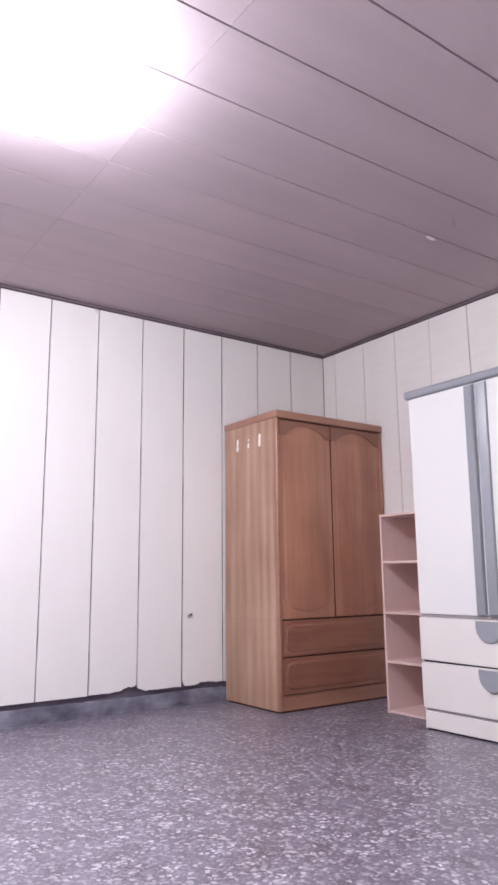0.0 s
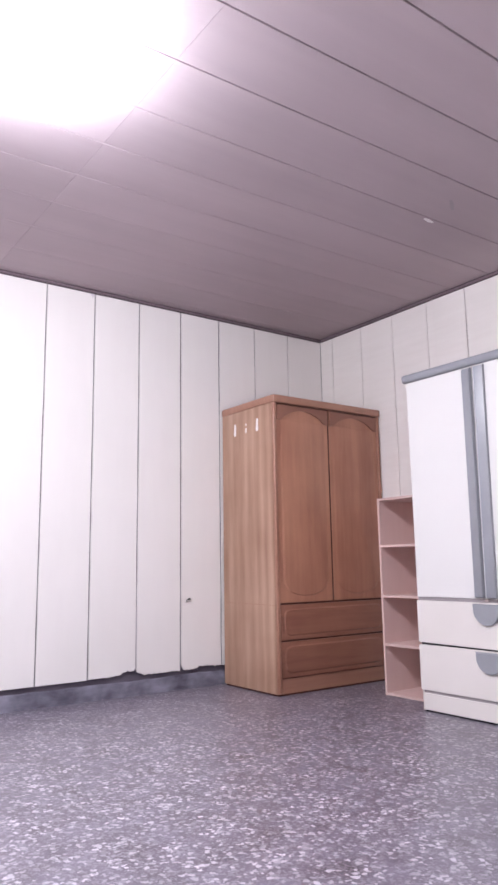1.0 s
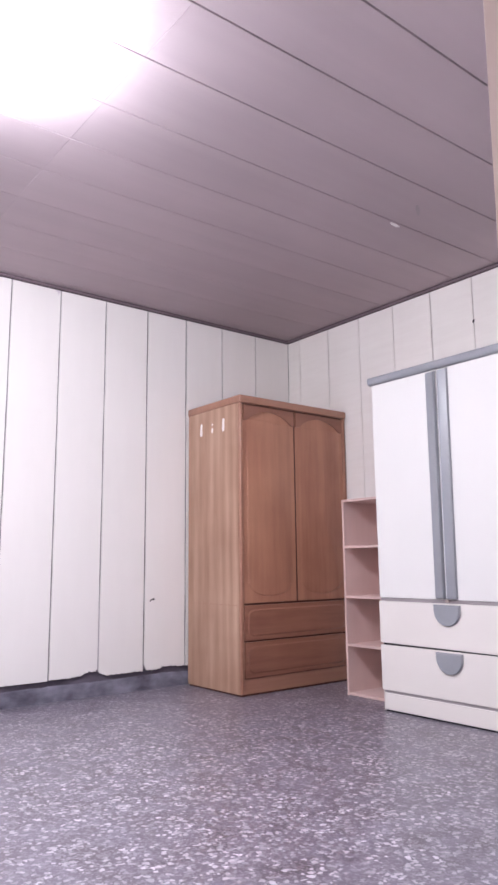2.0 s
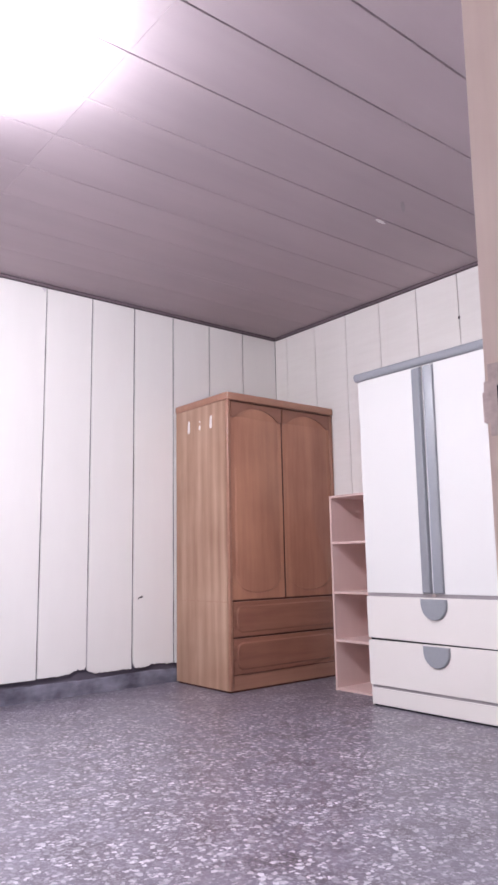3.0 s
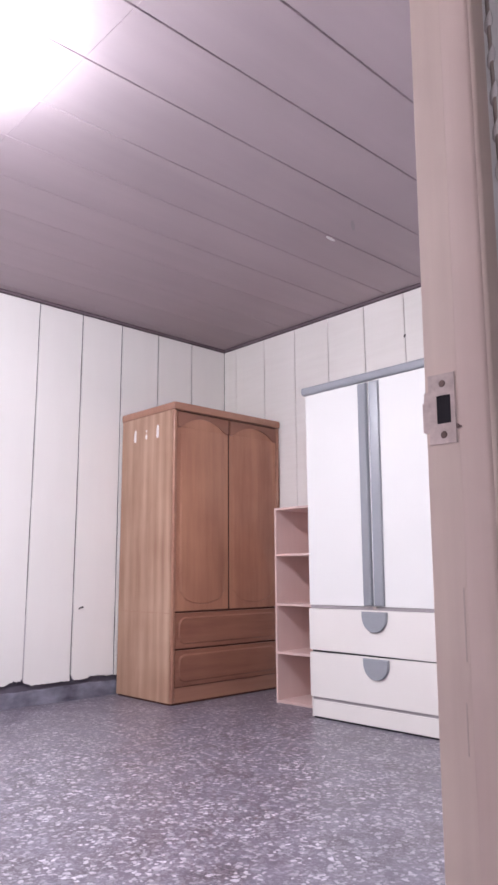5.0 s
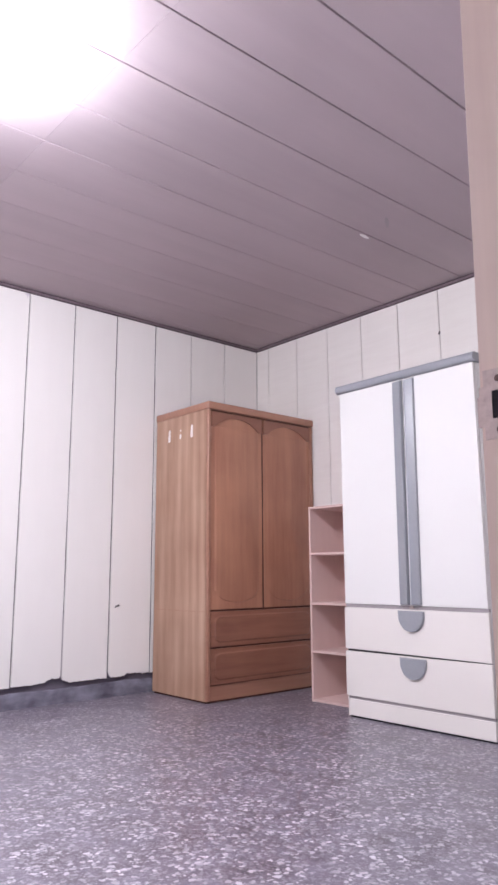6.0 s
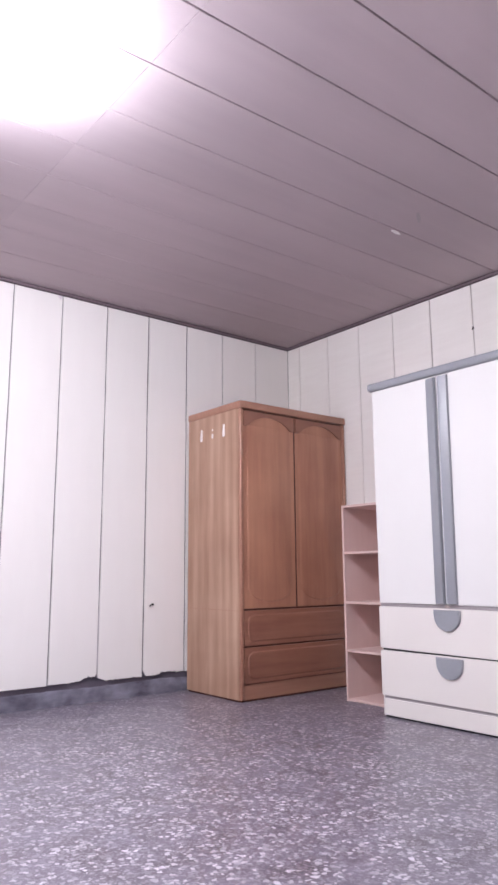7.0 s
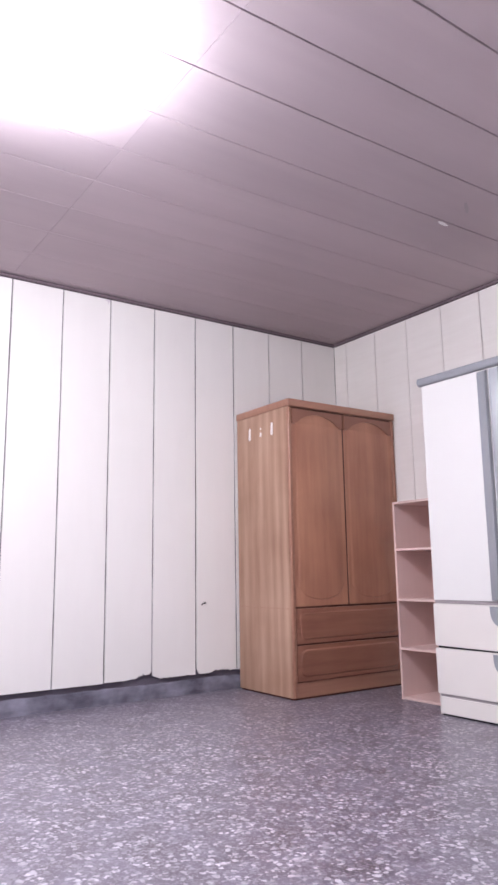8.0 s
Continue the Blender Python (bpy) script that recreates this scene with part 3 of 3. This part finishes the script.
    part("seam_rail", box_bm((XA + 0.004, YF + 0.006, 0.5505), (XB - 0.004, F + 0.003, 0.5645)), M_GREY_SEAM, w, "grey rail under the doors")
    part("catch", box_bm((mid - 0.012, YF - 0.004, 0.553), (mid + 0.010, YF + 0.004, 0.5655), 0.002), M_STEEL, w, "small chrome door catch")
    for za, zb, sag in ((0.3385, 0.5485, 0.0065), (0.1045, 0.3275, 0.0)):
        front = box_bm((XA - 0.004, YF, za), (XB - 0.002, F, zb), 0.003)
        for v in front.verts:
            if v.co.z < za + 0.02:
                v.co.z -= sag * (v.co.x - XA) / (XB - XA)
        d = part("drawer", front, M_WHITE_DRAWER, w)
        zt = zb - 0.006
        cx, r = 1.7565, 0.0745
        arc = [(cx - r, zt), (cx - r, zt - 0.025)] + [(cx + r * math.cos(a), zt - 0.025 + r * math.sin(a)) for a in (math.pi * (1 + i / 16) for i in range(1, 16))] + [(cx + r, zt - 0.025), (cx + r, zt)]
        hb = prism(arc, 0.0003, 0.010, lambda u, v, q: (u, YF - q, v))
        prism([(cx + (u - cx) * 0.99, zt - 0.001 + (v - zt) * 0.99) for u, v in arc], 0.010, 0.015, lambda u, v, q: (u, YF - q, v), 0.005, hb)
        part("pull", hb, M_GREY, d, "grey half-round pull")
    part("drawer_gap", box_bm((XA + 0.01, YF + 0.008, 0.3277), (XB - 0.01, F + 0.003, 0.3383)), M_DARKHOLE, w, "", False)
    part("side_foot", box_bm((XA + 0.0005, YF + 0.006, 0.004), (XA + 0.0065, F + 0.004, 0.101), 0.001, 1), M_WHITE_DRAWER, w, "front edge of the side panel beside the plinth")
    part("plinth", box_bm((XA + 0.0095, YF + 0.004, 0.009), (XB - 0.004, F, 0.0905), 0.0015, 1), M_WHITE_DRAWER, w, "cream plinth board")
    # near-black strip stands in for the gap shadow under the plinth
    part("plinth_gap_shade", box_bm((XA + 0.012, YF + 0.012, 0), (XB - 0.01, F + 0.004, 0.012)), M_DARKHOLE, w, "dark strip painted as the gap shadow under the plinth", False)
    # soft shadow above the plinth, put in as a grey strip
    part("plinth_top_shade", box_bm((XA + 0.007, YF + 0.010, 0.0905), (XB - 0.006, F + 0.003, 0.104)), M_GREY_SEAM, w)
    return w


white_wardrobe()


# ---- doorway: frame with strike plate ----
def door_frame():
    f = structure("door_1", box_bm((ROOM_X, JAMB_Y + 0.002, 0), (ROOM_X + 0.0349, JAMB_Y + 0.036, 2.05), 0.00025, 1), M_JAMB, "pale varnished wooden door frame")
    part("jamb", box_bm((ROOM_X, JAMB_FAR - 0.036, 0), (ROOM_X + 0.0345, JAMB_FAR - 0.002, 2.05), 0.0025), M_JAMB, f)
    for ya, yb in ((JAMB_Y + 0.00215, JAMB_Y + 0.0358), (JAMB_FAR - 0.0358, JAMB_FAR - 0.00215)):
        part("stop_side", box_bm((ROOM_X + 0.0290, ya, 0.0005), (HALL_X, yb, 2.0495), 0.0045, 5), M_STOP, f, "pinkish rounded outer strip of the frame", 60)
    part("head", box_bm((ROOM_X, JAMB_FAR - 0.036, 2.0505), (HALL_X, JAMB_Y + 0.036, 2.086), 0.0025), M_JAMB, f)
    for ya, yb in ((JAMB_Y + 0.0045, JAMB_Y + 0.0305), (JAMB_FAR - 0.0305, JAMB_FAR - 0.0045)):
        part("casing", box_bm((HALL_X - 0.003, ya, 0), (HALL_X + 0.0035, yb, 2.10), 0.003, 4), M_JAMB, f, "narrow flat casing", 60)
    # strike plate let into the jamb face
    y = JAMB_Y + 0.002
    xa, xb, za, zb = ROOM_X + 0.004, ROOM_X + 0.0325, 0.854, 0.922
    plate = bmesh.new()
    hx0, hx1, hz0, hz1 = ROOM_X + 0.0125, ROOM_X + 0.0278, 0.8735, 0.9010
    for lo, hi in (((xa, za), (xb, hz0)), ((xa, hz1), (xb, zb)), ((xa, hz0), (hx0, hz1)), ((hx1, hz0), (xb, hz1))):
        box_bm((lo[0], y - 0.0014, lo[1]), (hi[0], y + 0.0005, hi[1]), bm=plate)
    box_bm((ROOM_X - 0.001, y - 0.0014, 0.866), (xa, y + 0.0006, 0.906), bm=plate)
    box_bm((ROOM_X - 0.0032, y - 0.0010, 0.867), (ROOM_X - 0.0010, y + 0.006, 0.896), bm=plate)
    part("plate_recess", box_bm((xa - 0.0005, y - 0.0003, za - 0.0008), (xb + 0.0008, y + 0.0004, zb + 0.0008)), M_SCRATCH, f, "dull line round the plate", False)
    p = part("strike_plate", plate, M_STEEL, f, "worn steel strike plate with latch hole", False)
    part("latch_hole", box_bm((hx0, y - 0.0006, hz0), (hx1, y + 0.0004, hz1)), M_DARKHOLE, p, "dark latch hole", False)
    for z in (0.9125, 0.8625):
        b = bmesh.new()
        prism([(ROOM_X + 0.0195 + 0.0037 * math.cos(k * math.pi / 6), z + 0.0037 * math.sin(k * math.pi / 6)) for k in range(12)], y - 0.0013, y - 0.0022, lambda u, v, q: (u, q, v), 0.001, b)
        part("screw", b, M_SCREW, p, "rusty countersunk screw")
    part("gouge", prism([(ROOM_X + 0.0340, 0.8665), (ROOM_X + 0.0390, 0.8675), (ROOM_X + 0.0365, 0.8700), (ROOM_X + 0.0343, 0.8715)], JAMB_Y + 0.001, JAMB_Y - 0.0006, lambda u, v, q: (u, q, v)), M_SCREW, f, "dark gouge in the wood", False)
    for xx, z0, z1 in ((ROOM_X + 0.0310, 0.655, 0.72), (ROOM_X + 0.0285, 0.575, 0.62)):
        part("scratch", box_bm((xx, JAMB_Y + 0.0016, z0), (xx + 0.0011, JAMB_Y + 0.003, z1)), M_SCRATCH, f, "dull scratch", False)
    # the frame stands slightly out of plumb
    lean, pivot = Matrix.Rotation(radians(0.78), 4, "Y"), Vector((ROOM_X, 0, 0.9))
    f.matrix_basis = Matrix.Translation(pivot) @ lean @ Matrix.Translation(-pivot)
    return f


door_frame()


def bead_strand(x, y, top, bottom):
    """A hanging cord with slanting pearly beads, at the passage side of the frame."""
    s = thing("bead_strand", (x, y, top), "hanging cord strung with pearly beads beside the door frame", "curtain")
    part("cord", tube([(x, y, bottom), (x, y, (top + bottom) / 2), (x, y, top)], 0.0022), M_CORD, s, "", 50)
    part("nail", tube([(HALL_X + 0.005, y, top - 0.003), (x + 0.004, y, top - 0.001)], 0.0016), M_IRON, s)
    one = bmesh.new()
    lathe([(0.0008, -0.012), (0.0030, -0.008), (0.0042, -0.001), (0.0036, 0.005), (0.0008, 0.012)], (0, 0), 10, one)
    bmesh.ops.rotate(one, cent=(0, 0, 0), matrix=Euler((0.12, 0.30, 0)).to_matrix(), verts=one.verts[:])
    bead = part("bead", one, M_BEAD, None, "", 60)
    z = top - 0.06
    bead.parent = s
    bead.location = (0, 0, z - top)
    while z > bottom + 0.06:
        z -= 0.0415
        c = bead.copy()
        scene.collection.objects.link(c)
        c.location = (0, 0, z - top)
    return s


bead_strand(HALL_X + 0.009, -2.832, 1.98, 0.95)


# ---- small things ----
def wall_hook():
    y, z = -1.166, 0.531
    h = thing("wall_hook", (0, y, z), "small dark bent iron hook in a white wall panel", "hook")
    part("shank", tube([(-0.004, y + 0.014, z + 0.004), (0.012, y + 0.012, z + 0.004), (0.016, y, z + 0.003), (0.014, y - 0.012, z + 0.001), (0.012, y - 0.017, z - 0.008)], 0.0036), M_IRON, h)
    part("base_plate", prism([(y + 0.018, z - 0.002), (y + 0.006, z - 0.003), (y + 0.005, z + 0.009), (y + 0.018, z + 0.010)], 0, 0.003, lambda u, v, d: (d, u, v), 0.001), M_IRON, h)


wall_hook()


def ceiling_flake():
    x, y = 1.768, -0.845
    f = thing("paper_flake", (x, y, CEIL), "torn white paper flake stuck to the ceiling", "paper scrap")
    bm = bmesh.new()
    rows = []
    for i in range(6):
        u = i / 5
        w = 0.016 * (1 - abs(2 * u - 0.9) ** 2 * 0.7)
        c = Vector((x + 0.030 * (u - 0.5), y + 0.034 * (u - 0.5), CEIL - 0.0016 - 0.024 * u))
        s = Vector((0.75, -0.66, 0)) * w
        rows.append([bm.verts.new(c + s), bm.verts.new(c - s)])
    for a, b in zip(rows, rows[1:]):
        bm.faces.new((a[0], a[1], b[1], b[0]))
    bmesh.ops.solidify(bm, geom=bm.faces[:], thickness=0.0008)
    part("flake", bm, M_FLAKE, f)
    g = thing("scuff", (1.915, -0.86, CEIL), "faint dark scuff on a ceiling board", "stain")
    part("mark", prism([(1.884, -0.818), (1.892, -0.810), (1.925, -0.848), (1.950, -0.893), (1.941, -0.901), (1.915, -0.868)], CEIL - 0.0013, CEIL - 0.0004, lambda u, v, d: (u, v, d)), M_GREY_SEAM, g, "", False)


ceiling_flake()


def mortar_smear():
    x, y = 0.255, -2.14
    m = thing("mortar_smear", (x, y, 0), "thin pale mortar smear dried on the terrazzo floor", "stain")
    rnd = random.Random(3)
    rim = []
    for k in range(18):
        a = 2 * math.pi * k / 18
        q = 1 + rnd.uniform(-0.3, 0.3)
        rim.append((x + 0.010 * q * math.cos(a) + 0.012 * math.sin(a), y + 0.075 * q * math.sin(a)))
    part("smear", prism(rim, 0.0002, 0.0014, lambda u, v, d: (u, v, d), 0.002), M_MORTAR, m, "", False)


mortar_smear()


# ---- wall panels, piece by piece ----
def left_panels():
    rnd = random.Random(7)
    edges = [0.0] + [-0.016 - 0.3 * k for k in range(1, 14)]
    edges[-1] = ROOM_Y
    base = 0.117
    broken = {
        5: (lambda u: base + 0.003 + 0.018 * max(0.0, u - 0.35) + (0.012 if u > 0.72 else 0.0), 0.0, 0.014),
        4: (lambda u: base - 0.004 + (0.018 * math.exp(-((u) / 0.09) ** 2)), 0.008, 0.0),
        3: (lambda u: base - 0.004 + (0.013 if 0.42 < u < 0.80 else 0.006 * u) + 0.016 * math.exp(-(u / 0.05) ** 2), 0.016, 0.0),
    }
    for k, (a, b) in enumerate(zip(edges, edges[1:])):
        gap = (0.0040, 0.0042, 0.0050, 0.0055, 0.0044, 0.0038, 0.0034, 0.0034)[min(k, 7)]
        width = a - b - 2 * gap + (gap if k == 0 else 0)
        rag, cl, cr = broken.get(k, (None, 0, 0))
        bm = panel_mesh(width, base, CEIL - 0.024, rnd, rag, cl, cr)
        # along runs towards the corner, so that u = 0 is the far-from-corner edge
        b0 = b + gap
        bmesh.ops.transform(bm, matrix=Matrix(((0, 0, 1, 0), (1, 0, 0, b0), (0, 1, 0, 0), (0, 0, 0, 1))), verts=bm.verts[:])
        bmesh.ops.recalc_face_normals(bm, faces=bm.faces[:])
        part("panel", bm, M_PANEL, wall_left, "", False)
    part("smudge", prism([(-1.845, 2.383), (-1.85, 2.372), (-1.838, 2.366), (-1.835, 2.350), (-1.829, 2.362), (-1.818, 2.370), (-1.822, 2.383)], -0.001, 0.0004, lambda u, v, d: (d, u, v)), M_SMUDGE, wall_left, "grey smudge under the cornice", False)
    part("sealant", box_bm((-0.011, -1.5195, 0.15), (-0.0008, -1.5128, 0.50), 0.001, 1), M_SEALANT, wall_left, "grimy grey sealant in a joint", False)


def right_panels():
    rnd = random.Random(8)
    edges = [0.001] + [0.132 + 0.2975 * k for k in range(12)]
    edges = [e for e in edges if e < ROOM_X - 0.1] + [ROOM_X + 0.003]
    for k, (a, b) in enumerate(zip(edges, edges[1:])):
        gap = 0.0026
        bm = panel_mesh(b - a - 2 * gap, 0.0, CEIL - 0.024, rnd)
        bmesh.ops.transform(bm, matrix=Matrix(((1, 0, 0, a + gap), (0, 0, -1, 0), (0, 1, 0, 0), (0, 0, 0, 1))), verts=bm.verts[:])
        bmesh.ops.recalc_face_normals(bm, faces=bm.faces[:])
        part("panel", bm, M_PANEL_R, wall_right, "", False)
    part("chip", prism([(1.610, 2.108), (1.616, 2.104), (1.624, 2.110), (1.625, 2.122), (1.618, 2.128), (1.612, 2.119)], 0.001, -0.0006, lambda u, v, d: (u, d, v)), M_GROOVE, wall_right, "dark chip at a panel joint", False)
    for x0, x1 in ((0.43, 0.72), (0.74, 1.02), (1.33, 1.60), (1.63, 1.90)):
        part("paper_edge", box_bm((x0, -0.0005, 2.1345), (x1, 0.0005, 2.1365)), M_PANEL_R, wall_right, "lapped edge of the wall paper", False)


left_panels()
right_panels()
